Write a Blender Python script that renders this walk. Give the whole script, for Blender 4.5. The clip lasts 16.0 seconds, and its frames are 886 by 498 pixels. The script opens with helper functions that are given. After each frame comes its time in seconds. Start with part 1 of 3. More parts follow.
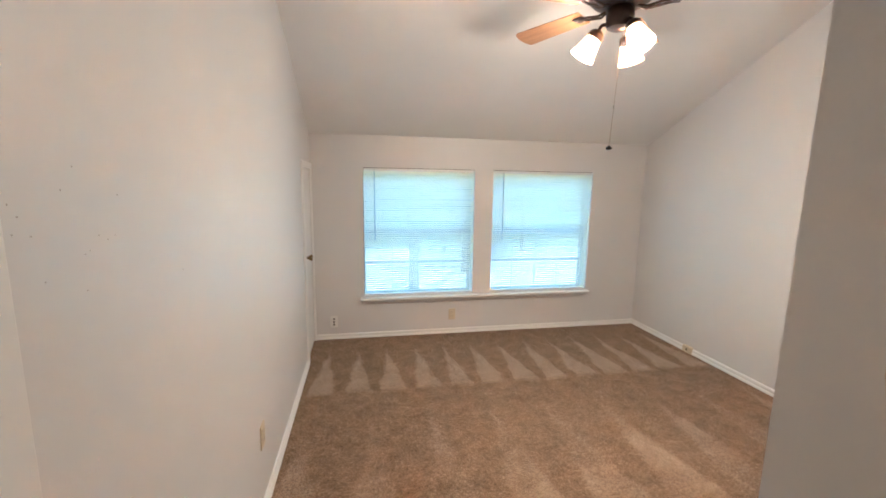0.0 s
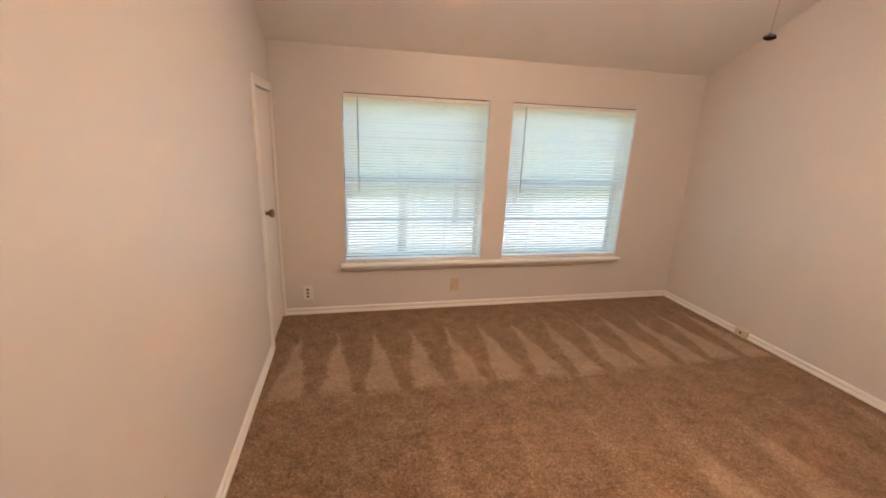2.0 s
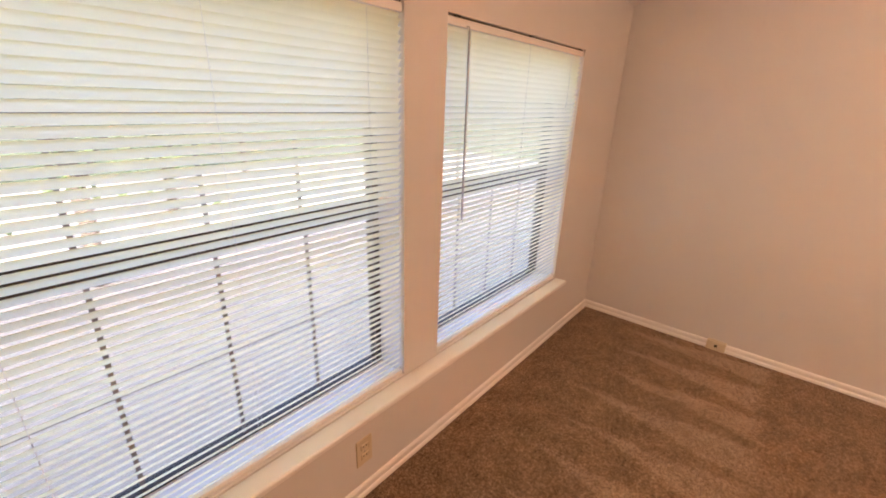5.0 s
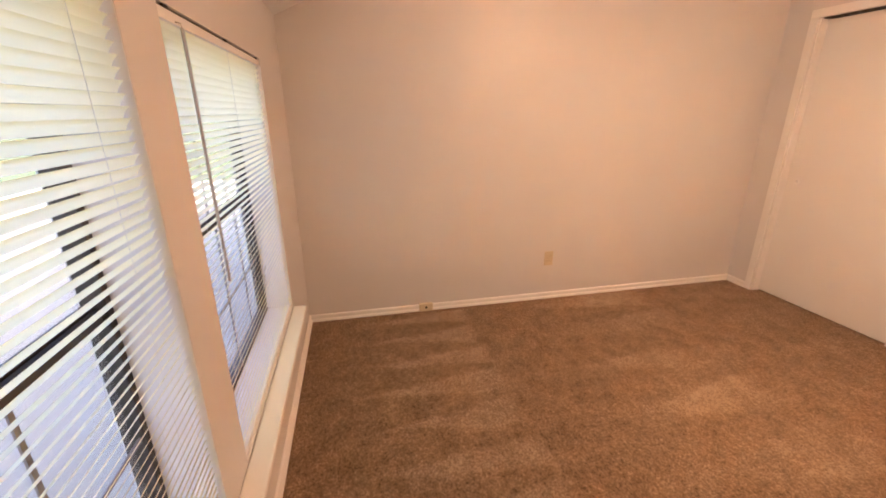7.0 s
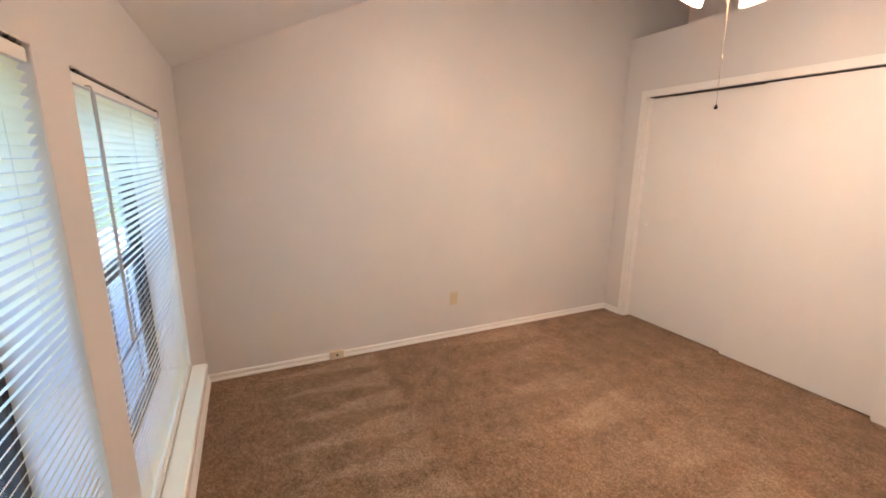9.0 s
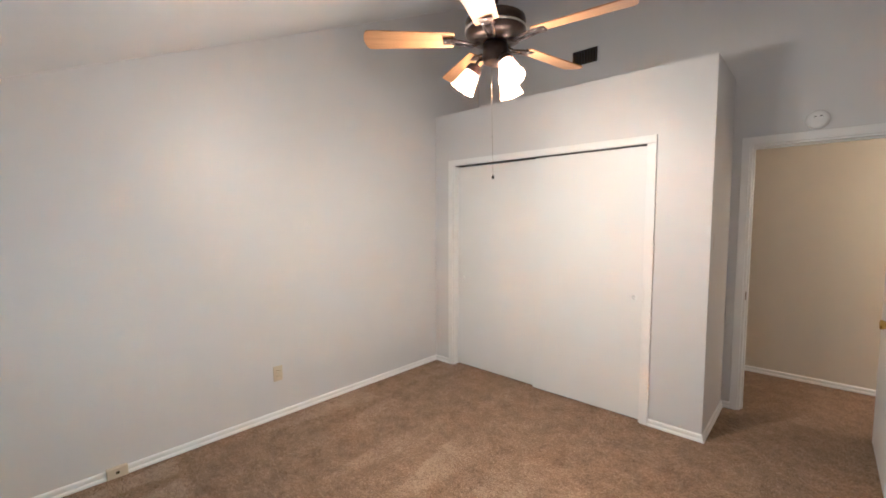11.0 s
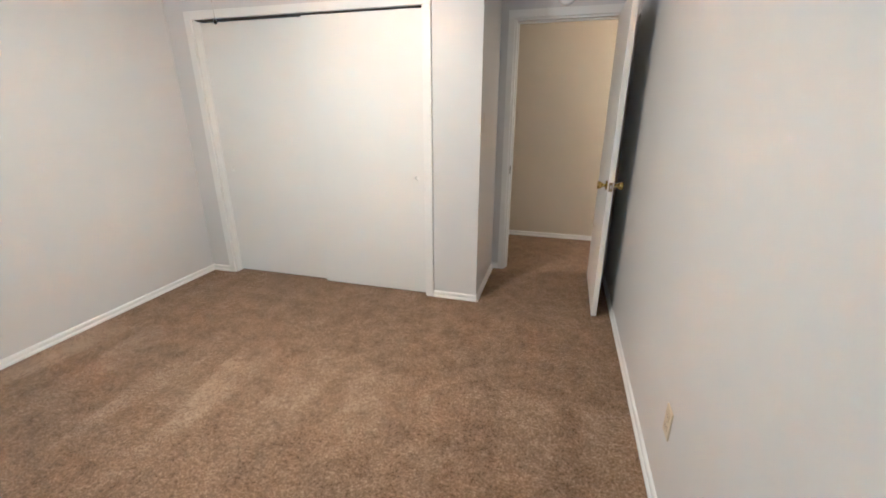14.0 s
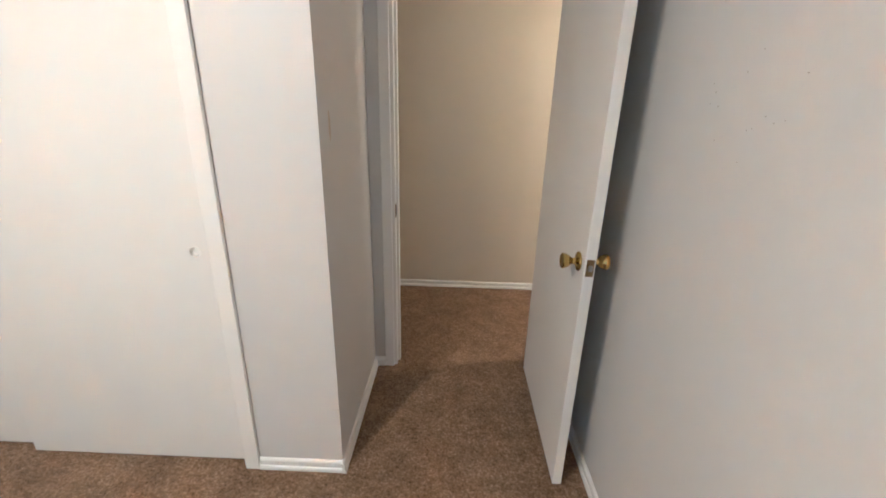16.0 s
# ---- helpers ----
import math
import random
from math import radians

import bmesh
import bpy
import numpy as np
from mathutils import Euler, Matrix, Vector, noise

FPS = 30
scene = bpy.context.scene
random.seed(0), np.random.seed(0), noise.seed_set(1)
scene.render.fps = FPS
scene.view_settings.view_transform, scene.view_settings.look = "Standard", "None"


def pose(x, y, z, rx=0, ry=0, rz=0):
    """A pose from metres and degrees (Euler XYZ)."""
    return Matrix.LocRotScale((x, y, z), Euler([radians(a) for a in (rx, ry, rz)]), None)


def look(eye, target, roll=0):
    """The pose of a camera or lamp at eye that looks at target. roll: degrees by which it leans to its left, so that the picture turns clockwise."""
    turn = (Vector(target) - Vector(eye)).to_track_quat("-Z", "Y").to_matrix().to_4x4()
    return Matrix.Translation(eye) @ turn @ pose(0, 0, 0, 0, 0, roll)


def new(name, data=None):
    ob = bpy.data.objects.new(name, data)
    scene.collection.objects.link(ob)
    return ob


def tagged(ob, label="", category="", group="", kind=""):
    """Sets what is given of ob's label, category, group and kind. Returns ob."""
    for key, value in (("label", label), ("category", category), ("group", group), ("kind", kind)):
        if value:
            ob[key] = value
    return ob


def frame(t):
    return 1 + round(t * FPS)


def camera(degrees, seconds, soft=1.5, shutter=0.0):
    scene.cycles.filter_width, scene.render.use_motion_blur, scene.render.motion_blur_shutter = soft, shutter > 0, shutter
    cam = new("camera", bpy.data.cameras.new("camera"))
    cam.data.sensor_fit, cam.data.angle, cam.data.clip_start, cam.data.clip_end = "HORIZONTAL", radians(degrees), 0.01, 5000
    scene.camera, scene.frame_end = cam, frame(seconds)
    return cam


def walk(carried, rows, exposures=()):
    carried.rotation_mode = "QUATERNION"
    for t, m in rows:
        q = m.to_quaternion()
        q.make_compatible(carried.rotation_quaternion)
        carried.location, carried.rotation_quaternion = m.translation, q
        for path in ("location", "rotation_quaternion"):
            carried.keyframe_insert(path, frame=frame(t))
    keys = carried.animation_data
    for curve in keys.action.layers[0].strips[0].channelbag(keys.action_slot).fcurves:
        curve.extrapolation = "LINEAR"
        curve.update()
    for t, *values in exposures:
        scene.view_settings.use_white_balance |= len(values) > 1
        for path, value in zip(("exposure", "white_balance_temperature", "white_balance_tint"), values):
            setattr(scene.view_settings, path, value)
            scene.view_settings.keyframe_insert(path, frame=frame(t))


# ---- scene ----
cam = camera(94.4, 16.0, soft=1.8)
PATH = [
    (0, (0.474, -3.977, 1.513), (0.854, -2.038, 1.203), 0.91),
    (0.5, (0.481, -3.862, 1.467), (0.839, -1.910, 1.214), 1.58),
    (1, (0.458, -3.678, 1.457), (0.843, -1.745, 1.117), 2.40),
    (1.5, (0.468, -3.446, 1.444), (0.874, -1.541, 0.991), 2.81),
    (2, (0.523, -3.131, 1.411), (0.956, -1.255, 0.869), 2.37),
    (2.5, (0.528, -2.783, 1.416), (1.040, -0.936, 0.846), 2.13),
    (3, (0.544, -2.369, 1.424), (1.158, -0.563, 0.822), 1.60),
    (3.2, (0.565, -2.209, 1.422), (1.233, -0.426, 0.808), 1.68),
    (5.3, (0.678, -0.797, 1.394), (2.296, 0.165, 0.720), 2.11),
    (5.5, (0.730, -0.720, 1.385), (2.454, 0.049, 0.724), 2.12),
    (6, (0.836, -0.553, 1.384), (2.719, -0.268, 0.775), 1.09),
    (6.5, (0.768, -0.471, 1.435), (2.665, -0.582, 0.813), 0.05),
    (7, (0.663, -0.381, 1.437), (2.516, -0.781, 0.798), -0.23),
    (7.5, (0.592, -0.361, 1.449), (2.419, -0.884, 0.828), -0.25),
    (8, (0.579, -0.324, 1.474), (2.394, -0.957, 0.921), 0.26),
    (8.5, (0.556, -0.317, 1.480), (2.361, -1.017, 0.980), 0.54),
    (9, (0.545, -0.322, 1.482), (2.304, -1.170, 1.048), 0.95),
    (9.5, (0.534, -0.350, 1.478), (2.212, -1.378, 1.120), 1.31),
    (10, (0.521, -0.416, 1.527), (2.081, -1.634, 1.239), 1.68),
    (10.2, (0.511, -0.410, 1.481), (2.020, -1.703, 1.248), 1.16),
    (12.3, (0.457, -0.501, 1.535), (1.551, -2.159, 1.303), 1.01),
    (12.5, (0.466, -0.506, 1.527), (1.502, -2.193, 1.249), 0.81),
    (13, (0.462, -0.534, 1.494), (1.330, -2.289, 1.085), 0.25),
    (13.5, (0.465, -0.579, 1.471), (1.164, -2.374, 0.935), 0.07),
    (14, (0.458, -0.755, 1.426), (0.970, -2.572, 0.765), -0.03),
    (14.5, (0.492, -1.041, 1.378), (0.856, -2.889, 0.705), 0.51),
    (15, (0.562, -1.433, 1.381), (0.747, -3.302, 0.692), 1.31),
    (15.5, (0.613, -1.846, 1.400), (0.697, -3.728, 0.730), 2.00),
    (16, (0.582, -2.304, 1.419), (0.619, -4.189, 0.753), 1.51),
]
EXPOSURES = [
    (0.0, 3.45, 4200, 3), (0.5, 3.23, 4420, 8), (1.0, 3.09, 4860, 12), (1.5, 3.10, 5230, 17), (2.5, 3.17, 5550, 25), (3.0, 3.16, 6120, 35), (5.5, 3.15, 6250, 31),
    (6.5, 3.27, 6330, 32), (7.3, 3.34, 5930, 26), (8.0, 3.35, 5110, 16), (9.0, 3.39, 4830, 14), (10.0, 3.46, 4250, 7),
    (12.3, 3.54, 3980, 1), (14.0, 3.58, 3900, -1), (16.0, 3.62, 3920, 0),
]
walk(cam, [(t, look(eye, target, roll)) for t, eye, target, roll in PATH], EXPOSURES)

# ---- world and light ----
world = bpy.data.worlds.new("sky")
scene.world = world
world.use_nodes = True
wn = world.node_tree.nodes
sky = wn.new("ShaderNodeTexSky")
sky.sky_type = "NISHITA"
sky.sun_disc = False
sky.dust_density = 5.0
sky.ozone_density = 0.6
sky.air_density = 0.6
sky.sun_elevation = radians(20)
sky.sun_rotation = radians(208)
wn["Background"].inputs[1].default_value = 0.15
world.node_tree.links.new(sky.outputs[0], wn["Background"].inputs[0])

sun = new("sun", bpy.data.lights.new("sun", "SUN"))
sun.data.energy, sun.data.angle, sun.data.color = 3.8, radians(0.5), (1.0, 0.95, 0.87)
sun.matrix_world = look((-9, -17, 7.0), (0, 0, 0))

# ---- plan ----
W = 3.445            # east wall face
CY = -3.575          # closet front face
CX = 0.99            # closet side face
CT = 2.545           # closet top
BY = -4.303          # back wall face
HY = -5.405          # far hall wall face
TH = 0.12            # partition thickness
SLOPE, EAVE = 0.455, 1.957
GROUND = -2.85
FAN_X, FAN_Y = 1.665, -2.11
LAMP_POWER = 6.5
HALL_POWER = 7.6
LAMP_COLOR = (1.0, 0.63, 0.33)


def ceil_z(y):
    return EAVE - SLOPE * y


# ---- materials ----
def material(name, color, rough=0.5, metal=0.0, spec=0.5):
    m = bpy.data.materials.new(name)
    m.use_nodes = True
    b = m.node_tree.nodes["Principled BSDF"]
    b.inputs["Base Color"].default_value = (*color, 1)
    b.inputs["Roughness"].default_value = rough
    b.inputs["Metallic"].default_value = metal
    b.inputs["Specular IOR Level"].default_value = spec
    return m


def surface(name, color, color2, rough=0.5, rough2=None, scale=3.0, grain=180.0, bump=0.1, depth=0.002, metal=0.0, spec=0.5, stretch=(1, 1, 1), fine=0.25):
    """Two-scale variation of colour and gloss with a fine relief."""
    m = material(name, color, rough, metal, spec)
    nt = m.node_tree
    n, l = nt.nodes, nt.links
    b = n["Principled BSDF"]
    co = n.new("ShaderNodeTexCoord")
    mp = n.new("ShaderNodeMapping")
    mp.inputs["Scale"].default_value = stretch
    l.new(co.outputs["Object"], mp.inputs["Vector"])
    big, small = n.new("ShaderNodeTexNoise"), n.new("ShaderNodeTexNoise")
    big.inputs["Scale"].default_value, small.inputs["Scale"].default_value = scale, grain
    big.inputs["Detail"].default_value, small.inputs["Detail"].default_value = 5, 3
    l.new(mp.outputs[0], big.inputs["Vector"])
    l.new(mp.outputs[0], small.inputs["Vector"])
    add = n.new("ShaderNodeMixRGB")
    add.inputs[0].default_value = fine
    l.new(big.outputs["Fac"], add.inputs[1])
    l.new(small.outputs["Fac"], add.inputs[2])
    ramp = n.new("ShaderNodeValToRGB")
    ramp.color_ramp.elements[0].position, ramp.color_ramp.elements[1].position = 0.35, 0.65
    ramp.color_ramp.elements[0].color, ramp.color_ramp.elements[1].color = (*color2, 1), (*color, 1)
    l.new(add.outputs[0], ramp.inputs[0])
    l.new(ramp.outputs[0], b.inputs["Base Color"])
    if rough2 is not None:
        mr = n.new("ShaderNodeMapRange")
        mr.inputs[3].default_value, mr.inputs[4].default_value = rough, rough2
        l.new(big.outputs["Fac"], mr.inputs[0])
        l.new(mr.outputs[0], b.inputs["Roughness"])
    bp = n.new("ShaderNodeBump")
    bp.inputs["Strength"].default_value, bp.inputs["Distance"].default_value = bump, depth
    l.new(small.outputs["Fac"], bp.inputs["Height"])
    l.new(bp.outputs[0], b.inputs["Normal"])
    return m


def carpet_material():
    """Cut-pile carpet: speckled yarn tips, trodden patches, and the vacuum cleaner's wedge-shaped strokes."""
    m = material("carpet", (0.2, 0.14, 0.1), 0.95, 0, 0.15)
    nt = m.node_tree
    n, l = nt.nodes, nt.links
    b = n["Principled BSDF"]

    def math_node(op, a, c=None, clamp=False):
        q = n.new("ShaderNodeMath")
        q.operation, q.use_clamp = op, clamp
        for i, v in enumerate((a, c)):
            if v is None:
                continue
            if isinstance(v, (int, float)):
                q.inputs[i].default_value = v
            else:
                l.new(v, q.inputs[i])
        return q.outputs[0]

    co = n.new("ShaderNodeTexCoord")
    sep = n.new("ShaderNodeSeparateXYZ")
    warp = n.new("ShaderNodeTexNoise")
    warp.inputs["Scale"].default_value, warp.inputs["Detail"].default_value, warp.inputs["Roughness"].default_value = 4.0, 6, 0.72
    l.new(co.outputs["Object"], warp.inputs["Vector"])
    mixv = n.new("ShaderNodeMixRGB")
    mixv.blend_type = "ADD"
    mixv.inputs[0].default_value = 0.15
    l.new(co.outputs["Object"], mixv.inputs[1])
    l.new(warp.outputs["Color"], mixv.inputs[2])
    l.new(mixv.outputs[0], sep.inputs[0])
    x, y = sep.outputs[0], sep.outputs[1]

    def strokes(y0, y1, pitch, shift, widest):
        """Wedges pointing towards y1, one every pitch metres."""
        along = math_node("DIVIDE", math_node("SUBTRACT", y, y0), y1 - y0)
        saw = math_node("ABSOLUTE", math_node("SUBTRACT", math_node("FRACT", math_node("DIVIDE", math_node("ADD", x, shift), pitch)), 0.5))
        width = math_node("MULTIPLY", math_node("SUBTRACT", 1.0, along), widest)
        inside = math_node("MULTIPLY", math_node("SUBTRACT", width, saw), 9.0, True)
        band = math_node("MULTIPLY", math_node("MULTIPLY", along, 12.0, True), math_node("MULTIPLY", math_node("SUBTRACT", 1.0, along), 8.0, True))
        return math_node("MULTIPLY", inside, band)

    first = strokes(-1.07, -0.20, 0.262, -0.10, 0.45)
    second = strokes(-2.55, -1.30, 0.40, 0.02, 0.50)
    third = strokes(-3.6, -2.6, 0.41, 0.2, 0.46)
    fade = n.new("ShaderNodeTexNoise")
    fade.inputs["Scale"].default_value, fade.inputs["Detail"].default_value = 1.7, 6
    l.new(co.outputs["Object"], fade.inputs["Vector"])
    fv = math_node("MULTIPLY", math_node("SUBTRACT", fade.outputs["Fac"], 0.36), 3.5, True)
    pattern = math_node("ADD", math_node("MULTIPLY", first, 0.8), math_node("MULTIPLY", math_node("ADD", math_node("MULTIPLY", second, 0.9), math_node("MULTIPLY", third, 0.35)), fv))
    # a lighter patch in the middle of the room, uneven and fading outwards
    px = math_node("SUBTRACT", 1.0, math_node("DIVIDE", math_node("ABSOLUTE", math_node("SUBTRACT", x, 1.75)), 0.95), True)
    py = math_node("SUBTRACT", 1.0, math_node("DIVIDE", math_node("ABSOLUTE", math_node("SUBTRACT", y, -2.15)), 0.9), True)
    mid_patch = math_node("MULTIPLY", math_node("MULTIPLY", math_node("MULTIPLY", px, py), 3.0, True), math_node("ADD", math_node("MULTIPLY", fv, 0.7), 0.3))
    grain = n.new("ShaderNodeTexNoise")
    grain.inputs["Scale"].default_value, grain.inputs["Detail"].default_value, grain.inputs["Roughness"].default_value = 88.0, 8, 0.85
    l.new(co.outputs["Object"], grain.inputs["Vector"])
    tread = n.new("ShaderNodeTexNoise")
    tread.inputs["Scale"].default_value, tread.inputs["Detail"].default_value = 9.0, 6
    l.new(co.outputs["Object"], tread.inputs["Vector"])
    total = math_node("ADD", math_node("ADD", math_node("MULTIPLY", pattern, 0.17), math_node("MULTIPLY", mid_patch, 0.09)), math_node("ADD", math_node("MULTIPLY", math_node("SUBTRACT", grain.outputs["Fac"], 0.5), 3.1), math_node("MULTIPLY", math_node("SUBTRACT", tread.outputs["Fac"], 0.5), 0.55)))
    tuft = n.new("ShaderNodeTexNoise")
    tuft.inputs["Scale"].default_value, tuft.inputs["Detail"].default_value, tuft.inputs["Roughness"].default_value = 34.0, 5, 0.75
    l.new(co.outputs["Object"], tuft.inputs["Vector"])
    total = math_node("ADD", total, math_node("MULTIPLY", math_node("SUBTRACT", tuft.outputs["Fac"], 0.5), 1.0))
    fac = math_node("ADD", total, 0.35, True)
    ramp = n.new("ShaderNodeValToRGB")
    e = ramp.color_ramp.elements
    e[0].position, e[0].color = 0.0, (0.066, 0.038, 0.020, 1)
    e[1].position, e[1].color = 1.0, (0.52, 0.38, 0.245, 1)
    mid = ramp.color_ramp.elements.new(0.45)
    mid.color = (0.236, 0.150, 0.085, 1)
    l.new(fac, ramp.inputs[0])
    l.new(ramp.outputs[0], b.inputs["Base Color"])
    bp = n.new("ShaderNodeBump")
    bp.inputs["Strength"].default_value, bp.inputs["Distance"].default_value = 1.0, 0.006
    l.new(grain.outputs["Fac"], bp.inputs["Height"])
    # the strokes lay the pile over towards the windows
    lean, tip, unit = n.new("ShaderNodeCombineXYZ"), n.new("ShaderNodeVectorMath"), n.new("ShaderNodeVectorMath")
    l.new(math_node("MULTIPLY", pattern, 0.25), lean.inputs[1])
    l.new(bp.outputs[0], tip.inputs[0])
    l.new(lean.outputs[0], tip.inputs[1])
    unit.operation = "NORMALIZE"
    l.new(tip.outputs[0], unit.inputs[0])
    l.new(unit.outputs[0], b.inputs["Normal"])
    l.new(math_node("ADD", math_node("MULTIPLY", pattern, 0.25), 0.2), b.inputs["Sheen Weight"])
    b.inputs["Sheen Tint"].default_value = (1.0, 0.86, 0.70, 1)
    return m


M_WALL = surface("wall_paint", (0.655, 0.64, 0.625), (0.63, 0.615, 0.60), 0.38, 0.48, 1.3, 120, 0.12, 0.002, fine=0.12)
M_HALL = surface("hall_paint", (0.66, 0.60, 0.49), (0.63, 0.57, 0.46), 0.45, 0.55, 1.3, 120, 0.16, 0.002, fine=0.12)
M_CEIL = surface("ceiling_paint", (0.80, 0.795, 0.78), (0.765, 0.76, 0.745), 0.85, 0.95, 2.0, 150, 0.35, 0.003)
M_TRIM = surface("white_trim_paint", (0.81, 0.80, 0.775), (0.785, 0.77, 0.74), 0.32, 0.45, 4.0, 90, 0.05, 0.001)
M_DOOR = surface("white_door_paint", (0.77, 0.76, 0.735), (0.75, 0.735, 0.71), 0.36, 0.5, 1.6, 70, 0.05, 0.001, fine=0.15)
M_CARPET = carpet_material()
M_PLATE = surface("ivory_plastic", (0.62, 0.535, 0.38), (0.58, 0.50, 0.35), 0.35, 0.45, 20, 300, 0.03, 0.0005)
M_WHITE_PLASTIC = surface("white_plastic", (0.78, 0.77, 0.74), (0.74, 0.73, 0.70), 0.35, 0.45, 20, 300, 0.03, 0.0005)
M_DARK = material("dark_hole", (0.02, 0.018, 0.016), 0.7)
M_FOB = material("black_fob", (0.006, 0.005, 0.005), 0.8, 0, 0.1)
M_BRASS = surface("polished_brass", (0.60, 0.45, 0.15), (0.48, 0.35, 0.11), 0.08, 0.17, 30, 200, 0.02, 0.0005, metal=1.0)
M_ANTIQUE = surface("antique_brass", (0.33, 0.24, 0.13), (0.20, 0.14, 0.08), 0.28, 0.42, 30, 200, 0.02, 0.0005, metal=1.0)
M_STEEL = surface("dull_steel", (0.46, 0.44, 0.41), (0.36, 0.34, 0.31), 0.35, 0.5, 40, 200, 0.02, 0.0005, metal=1.0)
M_BRONZE = surface("dark_bronze", (0.045, 0.03, 0.024), (0.028, 0.019, 0.015), 0.28, 0.4, 30, 200, 0.02, 0.0005, metal=0.6)
M_BLADE = surface("oak_blade", (0.52, 0.29, 0.12), (0.34, 0.17, 0.06), 0.35, 0.48, 5, 40, 0.06, 0.001, stretch=(0.25, 6, 1), fine=0.4)
M_MUNTIN = surface("muntin_aluminium", (0.30, 0.29, 0.28), (0.25, 0.24, 0.23), 0.45, 0.55, 20, 200, 0.03, 0.0005, metal=0.3)
M_FRAME = surface("window_aluminium", (0.07, 0.062, 0.055), (0.05, 0.045, 0.04), 0.45, 0.55, 20, 200, 0.03, 0.0005, metal=0.3)
M_CORD = material("blind_cord", (0.78, 0.76, 0.72), 0.8)
M_WAND = material("clear_grey_wand", (0.52, 0.52, 0.51), 0.2)
M_SPECK = surface("dark_speck", (0.36, 0.33, 0.30), (0.42, 0.39, 0.36), 0.6, 0.7, 60, 300, 0.02, 0.0005)
M_STAIN = surface("tan_smear", (0.50, 0.40, 0.29), (0.58, 0.50, 0.41), 0.5, 0.6, 30, 200, 0.02, 0.0005)


def slat_material():
    m = surface("cream_slat", (0.85, 0.805, 0.65), (0.82, 0.77, 0.62), 0.35, 0.45, 6, 200, 0.02, 0.0005)
    nt = m.node_tree
    b = nt.nodes["Principled BSDF"]
    out = nt.nodes["Material Output"]
    tr = nt.nodes.new("ShaderNodeBsdfTranslucent")
    tr.inputs[0].default_value = (0.97, 0.92, 0.68, 1)
    mx = nt.nodes.new("ShaderNodeMixShader")
    mx.inputs[0].default_value = 0.82
    nt.links.new(b.outputs[0], mx.inputs[1])
    nt.links.new(tr.outputs[0], mx.inputs[2])
    nt.links.new(mx.outputs[0], out.inputs[0])
    return m


def glass_material():
    m = bpy.data.materials.new("window_glass")
    m.use_nodes = True
    nt = m.node_tree
    nt.nodes.remove(nt.nodes["Principled BSDF"])
    g, t, mx, f, pw = (nt.nodes.new(k) for k in ("ShaderNodeBsdfGlossy", "ShaderNodeBsdfTransparent", "ShaderNodeMixShader", "ShaderNodeLayerWeight", "ShaderNodeMath"))
    g.inputs["Roughness"].default_value = 0.02
    t.inputs[0].default_value = (0.93, 0.96, 0.95, 1)
    pw.operation, pw.use_clamp = "MULTIPLY_ADD", True
    pw.inputs[1].default_value, pw.inputs[2].default_value = 0.10, 0.03
    nt.links.new(f.outputs["Facing"], pw.inputs[0])
    nt.links.new(pw.outputs[0], mx.inputs[0])
    nt.links.new(t.outputs[0], mx.inputs[1])
    nt.links.new(g.outputs[0], mx.inputs[2])
    nt.links.new(mx.outputs[0], nt.nodes["Material Output"].inputs[0])
    return m


def glow_material(name, color, strength):
    m = material(name, color, 0.3)
    b = m.node_tree.nodes["Principled BSDF"]
    b.inputs["Emission Color"].default_value = (*color, 1)
    b.inputs["Emission Strength"].default_value = strength
    return m


M_SLAT = slat_material()
M_GLASS = glass_material()
M_SHADE = glow_material("frosted_lamp_glass", (1.0, 0.60, 0.30), 0.4)


def let_through(m, share):
    """Thin frosted glass passes a share of the lamp's light."""
    nt = m.node_tree
    t, mx = nt.nodes.new("ShaderNodeBsdfTransparent"), nt.nodes.new("ShaderNodeMixShader")
    mx.inputs[0].default_value = share
    nt.links.new(nt.nodes["Principled BSDF"].outputs[0], mx.inputs[1])
    nt.links.new(t.outputs[0], mx.inputs[2])
    nt.links.new(mx.outputs[0], nt.nodes["Material Output"].inputs[0])


let_through(M_SHADE, 0.45)
M_BULB = glow_material("lamp_bulb", (1.0, 0.6, 0.3), 4.0)
M_GRASS = surface("lawn", (0.10, 0.14, 0.045), (0.06, 0.09, 0.03), 0.9, 0.95, 0.6, 12, 0.5, 0.03)
M_CONCRETE = surface("concrete", (0.50, 0.45, 0.37), (0.44, 0.395, 0.325), 0.85, 0.9, 0.5, 14, 0.3, 0.01)
M_BARK = surface("bark", (0.11, 0.085, 0.06), (0.06, 0.045, 0.03), 0.9, 0.95, 6, 30, 0.8, 0.02)
M_LEAF = surface("leaves", (0.085, 0.13, 0.035), (0.05, 0.085, 0.02), 0.6, 0.7, 2, 30, 0.2, 0.01)
M_BRICK = surface("exterior_brick", (0.30, 0.19, 0.14), (0.24, 0.15, 0.11), 0.85, 0.9, 2, 20, 0.3, 0.01)
M_ROOF = surface("roof_shingle", (0.10, 0.09, 0.085), (0.07, 0.065, 0.06), 0.9, 0.95, 2, 20, 0.5, 0.01)


# ---- builders ----
def finish(name, bm, mat, smooth=False):
    bmesh.ops.recalc_face_normals(bm, faces=bm.faces)
    me = bpy.data.meshes.new(name)
    bm.to_mesh(me)
    bm.free()
    me.materials.append(mat)
    if smooth:
        for p in me.polygons:
            p.use_smooth = True
        me.set_sharp_from_angle(angle=radians(40))
    return new(name, me)


